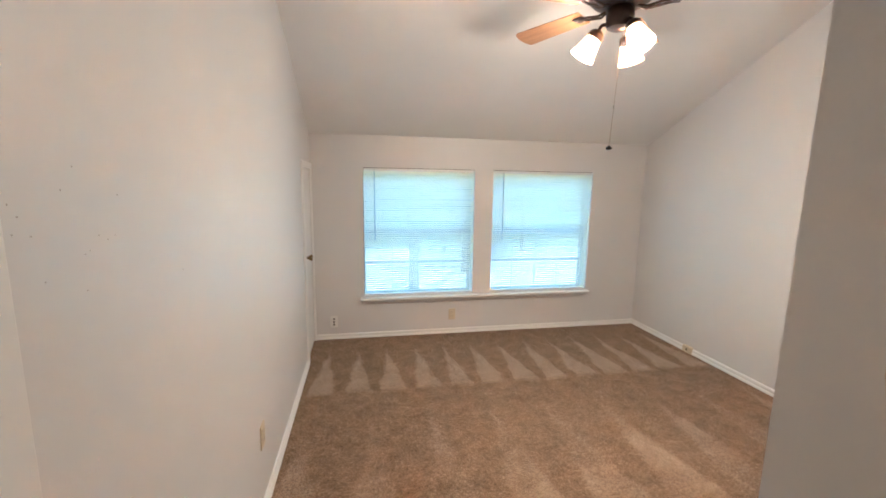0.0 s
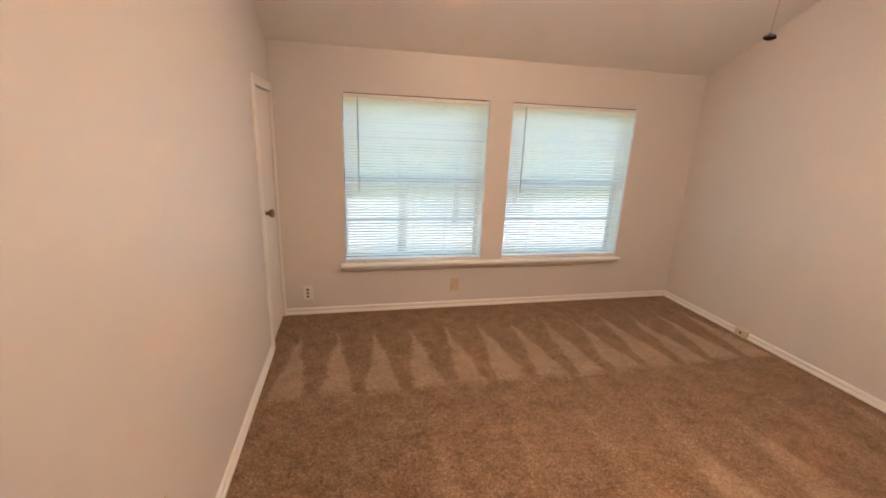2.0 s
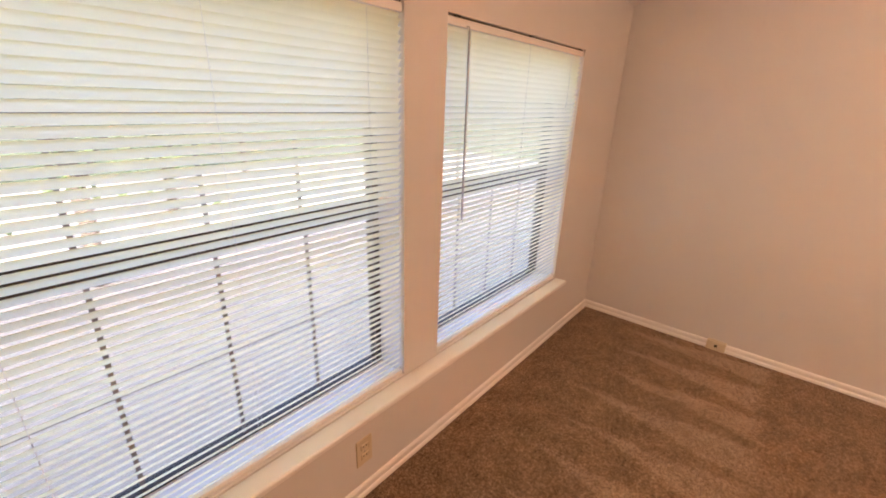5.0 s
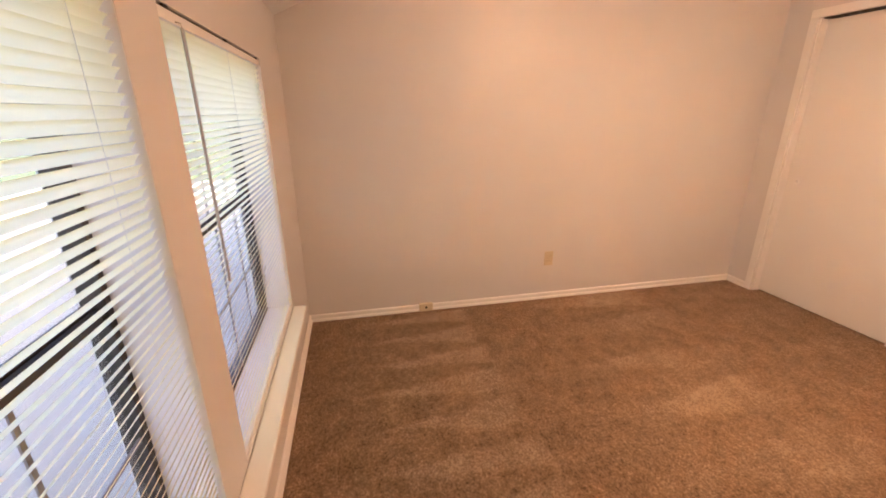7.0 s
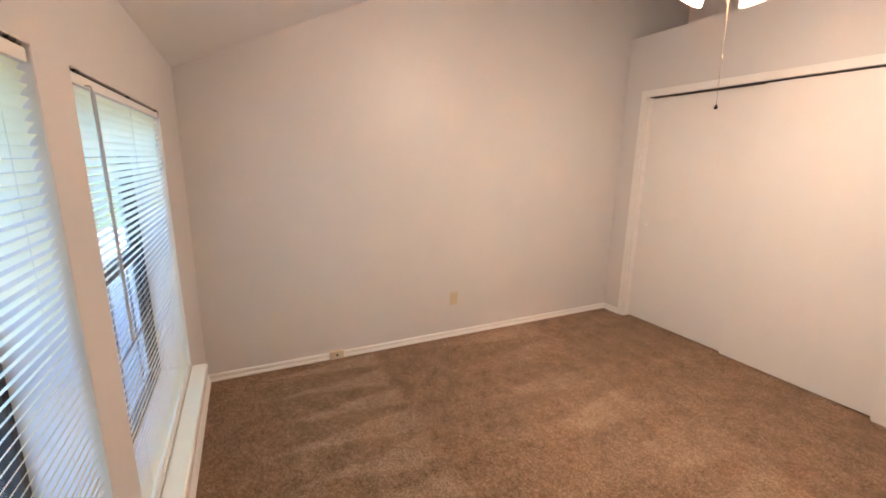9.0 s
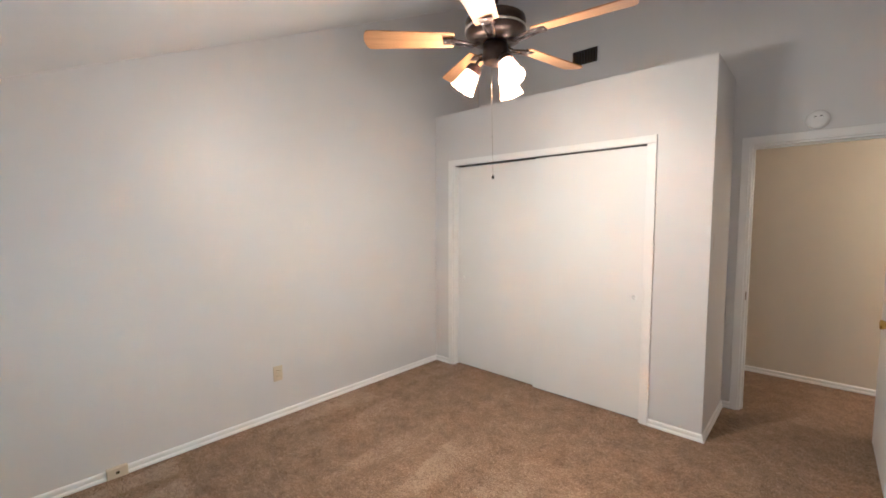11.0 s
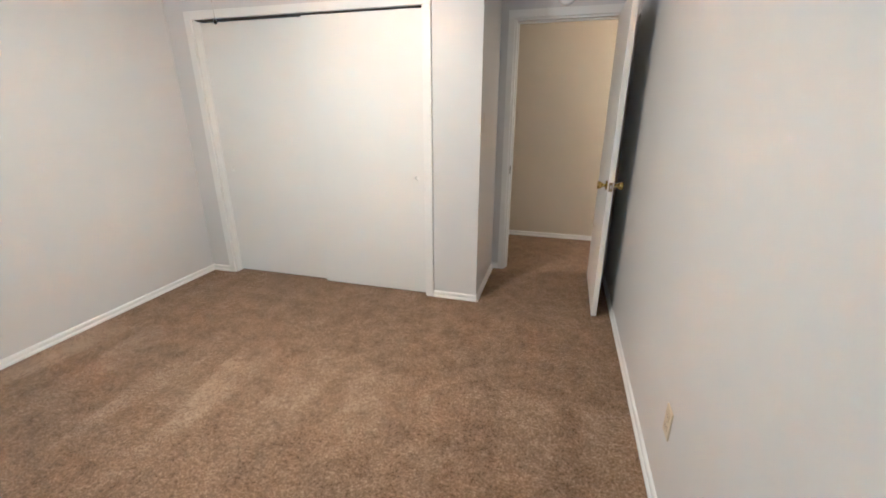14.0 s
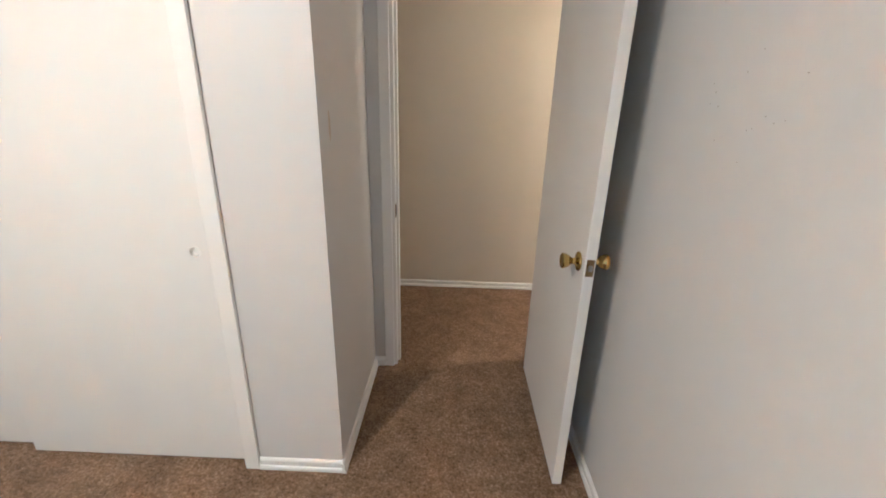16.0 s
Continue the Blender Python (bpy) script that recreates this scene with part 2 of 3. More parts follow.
def part(name, bm, mat, parent, label="", smooth=False):
    ob = finish(name, bm, mat, smooth)
    ob.parent = parent
    if label:
        ob["label"] = label
    return ob


def base(name, m, label, category, group="", kind=""):
    ob = new(name)
    ob.empty_display_size = 0.05
    ob.matrix_world = m
    return tagged(ob, label, category, group, kind)


def structure(name, bm, mat, label, category, smooth=False):
    return tagged(finish(name, bm, mat, smooth), label, category, kind="structure")


def box(x0, x1, y0, y1, z0, z1, bevel=0.0, bm=None, seg=2):
    bm = bm or bmesh.new()
    vs = [bm.verts.new((x, y, z)) for x in (x0, x1) for y in (y0, y1) for z in (z0, z1)]
    fs = [bm.faces.new([vs[i] for i in q]) for q in ((0, 1, 3, 2), (4, 6, 7, 5), (0, 4, 5, 1), (2, 3, 7, 6), (0, 2, 6, 4), (1, 5, 7, 3))]
    if bevel:
        es = list({e for f in fs for e in f.edges})
        bmesh.ops.bevel(bm, geom=es, offset=bevel, segments=seg, affect="EDGES", profile=0.5)
    return bm


def lathe(profile, segs=32, bm=None, m=None):
    """Turns (radius, height) pairs round the z axis."""
    bm = bm or bmesh.new()
    rings = []
    for r, z in profile:
        if r < 1e-6:
            rings.append([bm.verts.new((0, 0, z))])
        else:
            rings.append([bm.verts.new((r * math.cos(a), r * math.sin(a), z)) for a in (2 * math.pi * i / segs for i in range(segs))])
    for a, c in zip(rings, rings[1:]):
        for i in range(segs):
            q = [a[i % len(a)], a[(i + 1) % len(a)], c[(i + 1) % len(c)], c[i % len(c)]]
            q = [v for k, v in enumerate(q) if v not in q[:k]]
            if len(q) > 2:
                bm.faces.new(q)
    if m is not None:
        bmesh.ops.transform(bm, matrix=m, verts=[v for r in rings for v in r])
    return bm


def tube(points, radius, segs=10, bm=None):
    """A round bar along points."""
    bm = bm or bmesh.new()
    rings = []
    pts = [Vector(p) for p in points]
    for i, p in enumerate(pts):
        d = (pts[min(i + 1, len(pts) - 1)] - pts[max(i - 1, 0)]).normalized()
        s = d.orthogonal().normalized() if i == 0 else (side - side.project(d)).normalized()
        side, up = s, d.cross(s)
        rings.append([bm.verts.new(p + radius * (math.cos(a) * s + math.sin(a) * up)) for a in (2 * math.pi * k / segs for k in range(segs))])
    for a, c in zip(rings, rings[1:]):
        for i in range(segs):
            bm.faces.new((a[i], a[(i + 1) % segs], c[(i + 1) % segs], c[i]))
    bm.faces.new(rings[0])
    bm.faces.new(rings[-1])
    return bm


def sweep(profile, start, end, out, bm=None):
    """A moulding: profile of (out of the wall, up) from start to end along the floor."""
    bm = bm or bmesh.new()
    s, e, o = Vector(start), Vector(end), Vector(out)
    a = [bm.verts.new(s + o * u + Vector((0, 0, v))) for u, v in profile]
    c = [bm.verts.new(e + o * u + Vector((0, 0, v))) for u, v in profile]
    k = len(profile)
    for i in range(k):
        bm.faces.new((a[i], a[(i + 1) % k], c[(i + 1) % k], c[i]))
    bm.faces.new(a)
    bm.faces.new(c)
    return bm


def wall_mesh(place, us, zs, holes, thick, top=None):
    """A wall over the cuts us by zs with holes (u0, u1, z0, z1). place(u, d, z) gives a point d behind the face."""
    bm = bmesh.new()
    memo = {}

    def vert(i, j, d):
        if (i, j, d) not in memo:
            z = zs[j]
            if top is not None and j == len(zs) - 1:
                z = top(us[i])
            memo[i, j, d] = bm.verts.new(place(us[i], d * thick, z))
        return memo[i, j, d]

    def solid(i, j):
        if not (0 <= i < len(us) - 1 and 0 <= j < len(zs) - 1):
            return False
        u, z = (us[i] + us[i + 1]) / 2, (zs[j] + zs[j + 1]) / 2
        return not any(a < u < b and c < z < d for a, b, c, d in holes)

    for i in range(len(us) - 1):
        for j in range(len(zs) - 1):
            if not solid(i, j):
                continue
            q = [(i, j), (i + 1, j), (i + 1, j + 1), (i, j + 1)]
            for d in (0, 1):
                bm.faces.new([vert(a, c, d) for a, c in q])
            for k, (di, dj) in enumerate(((0, -1), (1, 0), (0, 1), (-1, 0))):
                if not solid(i + di, j + dj):
                    (a, c), (e, f) = q[k], q[(k + 1) % 4]
                    bm.faces.new((vert(a, c, 0), vert(e, f, 0), vert(e, f, 1), vert(a, c, 1)))
    return bm


# ---- structure ----
WT = 0.19            # outer wall thickness
W1 = (0.474, 1.567, 0.413, 1.667)
W2 = (1.753, 2.840, 0.413, 1.667)
structure("floor", box(-TH, W + TH, BY - 0.0, WT, -0.25, 0), M_CARPET, "brown cut-pile carpet with vacuum strokes", "carpet floor")
structure("floor_hall", box(-1.6, 2.6, HY - TH, BY, -0.25, 0), M_CARPET, "brown cut-pile carpet of the hallway", "carpet floor")
structure("wall_north", wall_mesh(lambda u, d, z: (u, d, z), [-TH, W1[0], W1[1], W2[0], W2[1], W + TH], [-0.25, W1[2], W1[3], ceil_z(0) + 0.02], [W1, W2], WT),
          M_WALL, "greige painted wall with two windows", "wall")
structure("wall_east", wall_mesh(lambda u, d, z: (W + d, u, z), [BY - TH, 0], [-0.25, 2.0], [], TH, lambda y: ceil_z(y) + 0.05), M_WALL, "plain greige painted wall under the sloped ceiling", "wall")
WD = (-0.525, -0.03, -0.01, 1.636)
structure("wall_west", wall_mesh(lambda u, d, z: (-d, u, z), [BY - TH, WD[0], WD[1], 0], [-0.25, WD[2], WD[3], 1.9], [WD], TH, lambda y: ceil_z(y) + 0.05), M_WALL, "greige painted wall with a small attic door", "wall")
ED = (0.090, 0.882, -0.01, 2.05)
structure("wall_back", wall_mesh(lambda u, d, z: (u, BY - d, z), [-1.6, 0, ED[0], ED[1], W, 3.6], [-0.25, ED[2], ED[3], 4.0], [ED], TH), M_WALL, "greige painted wall with the entry doorway", "wall")
CO = (1.383, 3.202, -0.01, 2.028)
structure("wall_closet_front", wall_mesh(lambda u, d, z: (u, CY - d, z), [CX, CO[0], CO[1], W], [-0.1, CO[2], CO[3], CT], [CO], TH), M_WALL, "greige painted closet front wall", "wall")
structure("wall_closet_side", box(CX, CX + TH, BY, CY - TH, -0.1, CT), M_WALL, "greige painted closet side wall", "wall")
structure("closet_ledge", box(CX + TH, W, BY, CY - TH, CT - 0.03, CT - 0.002), M_WALL, "painted ledge on top of the closet", "ledge")
structure("wall_hall_far", box(-1.6, 2.6, HY - TH, HY, -0.25, 2.5), M_HALL, "beige painted hallway wall", "wall")
structure("wall_hall_end_west", box(-1.6 - TH, -1.6, HY - TH, BY, -0.25, 2.5), M_HALL, "beige painted hallway end wall", "wall")
structure("wall_hall_end_east", box(2.6, 2.6 + TH, HY - TH, BY - TH, -0.25, 2.5), M_HALL, "beige painted hallway end wall", "wall")
structure("ceiling_hall", box(-1.6 - TH, 2.6 + TH, HY - TH, BY - TH, 2.44, 2.56), M_CEIL, "white hallway ceiling", "ceiling")


def ceiling_mesh():
    bm = bmesh.new()
    y0, y1 = 0.30, BY - TH - 0.02
    vs = [bm.verts.new((x, y, ceil_z(y) + d)) for x in (-TH - 0.02, W + TH + 0.02) for y in (y0, y1) for d in (0, 0.14)]
    for q in ((0, 1, 3, 2), (4, 6, 7, 5), (0, 4, 5, 1), (2, 3, 7, 6), (0, 2, 6, 4), (1, 5, 7, 3)):
        bm.faces.new([vs[i] for i in q])
    return bm


structure("ceiling", ceiling_mesh(), M_CEIL, "white sloped ceiling rising from the windows", "ceiling")

# baseboards
BASE = [(0, 0), (0.018, 0), (0.018, 0.009), (0.015, 0.015), (0.010, 0.019), (0.010, 0.023), (0.011, 0.026), (0.011, 0.040), (0.008, 0.046), (0.003, 0.050), (0, 0.050)]


def baseboard(s, e, out):
    structure("baseboard", sweep(BASE, (*s, 0), (*e, 0), (*out, 0)), M_TRIM, "low white two-step baseboard along the wall", "baseboard")


baseboard((0.0, 0), (W, 0), (0, -1))
baseboard((W, 0), (W, -0.795), (-1, 0))
baseboard((W, -0.895), (W, CY), (-1, 0))
baseboard((CO[1] + 0.056, CY), (W, CY), (0, 1))
baseboard((CX, CY), (CO[0] - 0.056, CY), (0, 1))
baseboard((CX, CY + 0.02), (CX, BY), (-1, 0))
baseboard((ED[1] + 0.050, BY), (CX, BY), (0, 1))
baseboard((0, WD[0] - 0.056), (0, BY), (1, 0))
baseboard((-1.6, HY), (2.6, HY), (0, 1))


def casing(name, frame_of, u0, u1, z1, width, depth, label, right=True, left=True, rw=None):
    """Flat door casing with eased edges: two legs and a head. frame_of(u, d, z): d out of the wall."""
    t = base(name, Matrix.Identity(4), label, "door casing", kind="structure")
    rw = rw or width

    def board(pname, a, b, c, d):
        bm = box(a, b, 0.0, depth, c, d, 0.003)
        for v in bm.verts:
            v.co = Vector(frame_of(v.co.x, v.co.y, v.co.z))
        part(pname, bm, M_TRIM, t)

    if left:
        board("casing_leg", u0 - width, u0, 0, z1)
    if right:
        board("casing_leg", u1, u1 + rw, 0, z1)
    board("casing_head", u0 - (width if left else 0), u1 + (rw if right else 0), z1 + 0.0, z1 + width)
    return t


casing("closet_trim", lambda u, d, z: (u, CY + d, z), CO[0], CO[1], CO[3], 0.055, 0.017, "white painted flat casing round the closet")
casing("entry_trim", lambda u, d, z: (u, BY + d, z), ED[0], ED[1], ED[3], 0.056, 0.017, "white painted casing round the entry doorway", rw=0.049)
casing("attic_trim", lambda u, d, z: (d, u, z), WD[0], WD[1], WD[3], 0.052, 0.017, "white painted casing of the small attic door", rw=0.027)

# jamb linings
t = base("door_frame", Matrix.Identity(4), "white painted entry door jambs with stops", "door frame", kind="structure")
part("jamb", box(ED[1] - 0.016, ED[1], BY - TH, BY, 0, ED[3], 0.002), M_TRIM, t)
part("jamb", box(ED[0], ED[0] + 0.016, BY - TH, BY, 0, ED[3], 0.002), M_TRIM, t)
part("head_jamb", box(ED[0] + 0.016, ED[1] - 0.016, BY - TH, BY, ED[3] - 0.016, ED[3], 0.002), M_TRIM, t)
part("door_stop", box(ED[1] - 0.028, ED[1] - 0.016, BY - 0.075, BY - 0.04, 0, ED[3] - 0.016, 0.002), M_TRIM, t)
part("door_stop", box(ED[0] + 0.016, ED[0] + 0.028, BY - 0.075, BY - 0.04, 0, ED[3] - 0.016, 0.002), M_TRIM, t)
part("door_stop", box(ED[0] + 0.028, ED[1] - 0.028, BY - 0.075, BY - 0.04, ED[3] - 0.028, ED[3] - 0.016, 0.002), M_TRIM, t)
part("strike_plate", box(ED[1] - 0.018, ED[1] - 0.0155, BY - 0.036, BY - 0.001, 0.872, 0.940, 0.001), M_ANTIQUE, t, "dull metal strike plate")
# hole drawn oversized in dark, to include the shade on the plate
part("strike_hole_shade", box(ED[1] - 0.019, ED[1] - 0.0165, BY - 0.031, BY - 0.004, 0.880, 0.932, 0.0005), M_DARK, t)


def knob_profile():
    return [(0, 0), (0.032, 0), (0.033, 0.003), (0.030, 0.007), (0.020, 0.010), (0.012, 0.013), (0.0105, 0.022), (0.013, 0.028),
            (0.019, 0.034), (0.0245, 0.044), (0.0265, 0.054), (0.0255, 0.058), (0.021, 0.060), (0.017, 0.0585), (0, 0.0575)]


def knob(parent, m, mat, name="knob"):
    k = part(name, lathe(knob_profile(), 28), mat, parent, smooth=True)
    k.matrix_local = m
    return k


# ---- entry door, standing open ----
LW = 0.762
entry = base("door_1", pose(0.108, BY + 0.006, 0, 0, 0, 89.5), "white flush entry door standing wide open", "door", kind="structure")
part("door_leaf", box(0, LW, -0.037, -0.002, 0.016, 2.045, 0.002), M_DOOR, entry)
knob(entry, pose(LW - 0.062, -0.037, 0.935, 90, 0, 0), M_BRASS)
knob(entry, pose(LW - 0.062, -0.002, 0.935, -90, 0, 0), M_BRASS)
part("latch_plate", box(LW - 0.0005, LW + 0.0015, -0.032, -0.007, 0.905, 0.963, 0.0006), M_ANTIQUE, entry, "dull metal latch plate")
part("latch_bolt", box(LW + 0.001, LW + 0.010, -0.026, -0.013, 0.925, 0.945, 0.002), M_STEEL, entry)
for z in (0.2, 1.03, 1.85):
    part("hinge", lathe([(0, -0.045), (0.006, -0.045), (0.006, 0.045), (0, 0.045)], 12, m=pose(0.0, 0.006, z)), M_BRASS, entry)

# ---- attic door, closed ----
attic = base("door_2", pose(0, 0, 0), "low white attic door, closed", "door", kind="structure")
part("door_leaf", box(-0.036, -0.003, WD[0] + 0.003, WD[1] - 0.003, 0.012, WD[3] - 0.006, 0.002), M_DOOR, attic)
part("jamb_shadow_gap", box(-0.09, -0.06, WD[0], WD[1], -0.01, WD[3]), M_DARK, attic)
knob(attic, pose(-0.003, WD[0] + 0.052, 0.895, 0, 90, 0), M_ANTIQUE)
for z in (0.22, 1.35):
    part("hinge", lathe([(0, -0.04), (0.005, -0.04), (0.005, 0.04), (0, 0.04)], 12, m=pose(0.004, WD[1] - 0.003, z)), M_TRIM, attic)

# ---- closet sliding doors ----
cf = base("closet_frame", Matrix.Identity(4), "white closet jambs and dark sliding track", "door frame", kind="structure")
part("jamb", box(CO[0] - 0.0, CO[0] + 0.012, CY - TH, CY, 0, CO[3], 0.002), M_TRIM, cf)
part("jamb", box(CO[1] - 0.012, CO[1], CY - TH, CY, 0, CO[3], 0.002), M_TRIM, cf)
part("track", box(CO[0] + 0.012, CO[1] - 0.012, CY - 0.095, CY - 0.012, CO[3] - 0.006, CO[3], 0.001), M_DARK, cf, "dark sliding door track")


def panel_with_cup(w, z0, z1, cx, cz, rad):
    """A flush slab, 32 mm thick, with a round hollow in its front face."""
    bm = bmesh.new()
    k = 16
    ring = [(cx + rad * math.cos(a), cz + rad * math.sin(a)) for a in (2 * math.pi * i / (2 * k) + math.pi / 2 for i in range(2 * k))]
    hole = [bm.verts.new((x, 0, z)) for x, z in ring]
    deep = [bm.verts.new((cx + (x - cx) * 0.9, -0.018, cz + (z - cz) * 0.9)) for x, z in ring]
    c = [bm.verts.new((x, 0, z)) for x, z in ((0, z0), (0, z1), (w, z1), (w, z0))]
    b = [bm.verts.new((x, -0.032, z)) for x, z in ((0, z0), (0, z1), (w, z1), (w, z0))]
    t, u = bm.verts.new((cx, 0, z1)), bm.verts.new((cx, 0, z0))
    bm.faces.new([c[1], t] + hole[:k + 1] + [u, c[0]])
    bm.faces.new([t, c[2], c[3], u] + hole[k:] + [hole[0]])
    for i in range(2 * k):
        bm.faces.new((hole[i], hole[(i + 1) % (2 * k)], deep[(i + 1) % (2 * k)], deep[i]))
    bm.faces.new(deep)
    bm.faces.new(b)
    bm.faces.new((c[0], c[1], b[1], b[0]))
    bm.faces.new((c[2], c[3], b[3], b[2]))
    bm.faces.new([c[1], t, c[2], b[2], b[1]])
    bm.faces.new([c[3], u, c[0], b[0], b[3]])
    return bm


def sliding_panel(x0, x1, y0, px):
    d = base("closet_door", pose(x0, y0, 0), "flush white sliding closet door", "closet door", "closet doors")
    w = x1 - x0
    part("panel", panel_with_cup(w, 0.010, CO[3] - 0.011, px - x0, 0.922, 0.0185), M_DOOR, d)
    cup = lathe([(0.0, -0.0155), (0.013, -0.0150), (0.0158, -0.012), (0.0172, 0.0008), (0.0205, 0.0010), (0.0215, 0.0002), (0.0180, -0.0002), (0.0163, -0.013), (0.013, -0.016), (0, -0.0162)], 32)
    p = part("finger_pull", cup, M_TRIM, d, "round white recessed finger pull", True)
    p.matrix_local = pose(px - x0, 0.0008, 0.922, -90, 0, 0)
    for hx in (0.15, w - 0.15):
        part("hanger_bracket", box(hx - 0.03, hx + 0.03, -0.022, -0.012, CO[3] - 0.020, CO[3] - 0.004), M_STEEL, d)


sliding_panel(CO[0] + 0.013, 2.29, CY - 0.022, 1.454)
sliding_panel(2.25, CO[1] - 0.013, CY - 0.060, 3.11)

# ---- windows ----
def window(name, o):
    x0, x1, z0, z1 = o
    w = base(name, pose(0, 0, 0), "double-hung window with a grid of small panes", "window", kind="structure")
    ya, yb = 0.128, 0.175
    lin = 0.0025
    # white reveal boards
    for a, b in ((x0, x0 + lin), (x1 - lin, x1)):
        part("reveal", box(a, b, 0.001, WT, z0, z1), M_TRIM, w)
    part("reveal", box(x0 + lin, x1 - lin, 0.001, WT, z1 - lin, z1), M_TRIM, w)
    x0, x1, z1 = x0 + lin, x1 - lin, z1 - lin
    fr = 0.021
    part("frame_jamb", box(x0, x0 + fr, ya, yb, z0, z1, 0.003), M_FRAME, w)
    part("frame_jamb", box(x1 - fr, x1, ya, yb, z0, z1, 0.003), M_FRAME, w)
    part("frame_head", box(x0 + fr, x1 - fr, ya, yb, z1 - fr, z1, 0.003), M_FRAME, w)
    part("frame_sill", box(x0 + fr, x1 - fr, ya, yb, z0, z0 + fr, 0.003), M_FRAME, w)
    zm = z0 + 0.50 * (z1 - z0)
    part("meeting_rail", box(x0 + fr, x1 - fr, 0.140, 0.153, zm - 0.020, zm + 0.020, 0.003), M_FRAME, w)
    part("meeting_rail", box(x0 + fr, x1 - fr, 0.155, 0.168, zm - 0.006, zm + 0.034, 0.003), M_FRAME, w)
    for s, (a, b, y) in enumerate(((z0 + fr, zm - 0.02, 0.145), (zm + 0.034, z1 - fr, 0.161))):
        part("pane", box(x0 + fr, x1 - fr, y - 0.002, y + 0.002, a, b), M_GLASS, w).visible_shadow = False
        for k in (1, 2, 3):
            x = x0 + fr + (x1 - x0 - 2 * fr) * k / 4
            part("muntin", box(x - 0.0055, x + 0.0055, y - 0.007, y - 0.003, a, b), M_MUNTIN, w)
        zc = (a + b) / 2
        part("muntin", box(x0 + fr, x1 - fr, y - 0.0085, y - 0.004, zc - 0.006, zc + 0.006), M_MUNTIN, w)
    return w


window("window_1", W1)
window("window_2", W2)

sill = base("window_sill", pose(0, 0, 0), "long white painted window stool with an apron", "window sill", kind="structure")
SX0, SX1 = 0.437, 2.853
part("stool", box(SX0, SX1, -0.072, -0.001, 0.388, 0.4125, 0.007, seg=3), M_TRIM, sill)
for o in (W1, W2):
    part("stool_tongue", box(o[0] + 0.007, o[1] - 0.007, 0.0, 0.128, 0.4135, 0.419), M_TRIM, sill)
part("apron", sweep([(0, 0.343), (0.010, 0.343), (0.016, 0.349), (0.016, 0.362), (0.024, 0.370), (0.026, 0.3875), (0, 0.3875)], (SX0 + 0.025, 0, 0), (SX1 - 0.025, 0, 0), (0, -1, 0)), M_TRIM, sill)

# ---- blinds ----
SLAT_TILT = 55.5
SLAT_PITCH = 0.0212


def slat_mesh(length):
    bm = bmesh.new()
    prof = []
    for i in range(5):
        u = (i / 4 - 0.5) * 0.025
        prof.append((u, 0.0016 - (u / 0.0125) ** 2 * 0.0016))
    rows = [[bm.verts.new((x, y, z)) for y, z in prof] for x in (0, length)]
    for i in range(4):
        bm.faces.new((rows[0][i], rows[0][i + 1], rows[1][i + 1], rows[1][i]))
    me = bpy.data.meshes.new("slat")
    bm.to_mesh(me)
    bm.free()
    me.materials.append(M_SLAT)
    for p in me.polygons:
        p.use_smooth = True
    return me


def blind(o, wand_len):
    x0, x1, z0, z1 = o[0] + 0.0065, o[1] - 0.0065, o[2] + 0.008, o[3] - 0.0095
    L = x1 - x0
    yc = 0.018
    b = base("window_blind", pose(x0, yc, z0), "lowered cream mini blind with half-tilted slats", "blind", "window blinds")
    h = z1 - z0
    part("headrail", box(0, L, -0.013, 0.013, h - 0.025, h, 0.002), M_TRIM, b)
    for x in (0.05, L / 2, L - 0.05):
        part("bracket", box(x - 0.014, x + 0.014, -0.016, 0.010, h + 0.0005, h + 0.0065, 0.001), M_DARK, b, "small dark metal bracket")
    # the shade in the gap over the headrail, drawn as a dark strip
    part("gap_shade", box(0.002, L - 0.002, -0.009, 0.008, h + 0.0005, h + 0.0055), M_FRAME, b, "dark strip standing in for the shaded gap above the headrail")
    part("bottom_rail", box(0, L, -0.012, 0.012, 0.0, 0.014, 0.004), M_TRIM, b)
    me = slat_mesh(L)
    n = round((h - 0.054) / SLAT_PITCH)
    step = (h - 0.054) / n
    for i in range(n + 1):
        s = new("slat", me)
        s.parent = b
        s.matrix_local = pose(random.uniform(-0.001, 0.001), 0, 0.024 + i * step, -SLAT_TILT + random.uniform(-0.9, 0.9), random.uniform(-0.05, 0.05), 0)
    for x in (0.13, L / 2, L - 0.13):
        for y in (-0.0135, 0.0135):
            part("ladder_cord", tube([(x, y, 0.012), (x, y, h - 0.02)], 0.00045, 5), M_CORD, b)
    wx = 0.10
    part("wand_hook", tube([(wx, -0.013, h - 0.020), (wx, -0.024, h - 0.022), (wx, -0.026, h - 0.035)], 0.0018, 6), M_STEEL, b)
    part("tilt_wand", tube([(wx, -0.026, h - 0.033), (wx + 0.004, -0.028, h - wand_len)], 0.0042, 6), M_WAND, b, "grey clear plastic tilt wand")


blind(W1, 0.685)
blind(W2, 0.685)

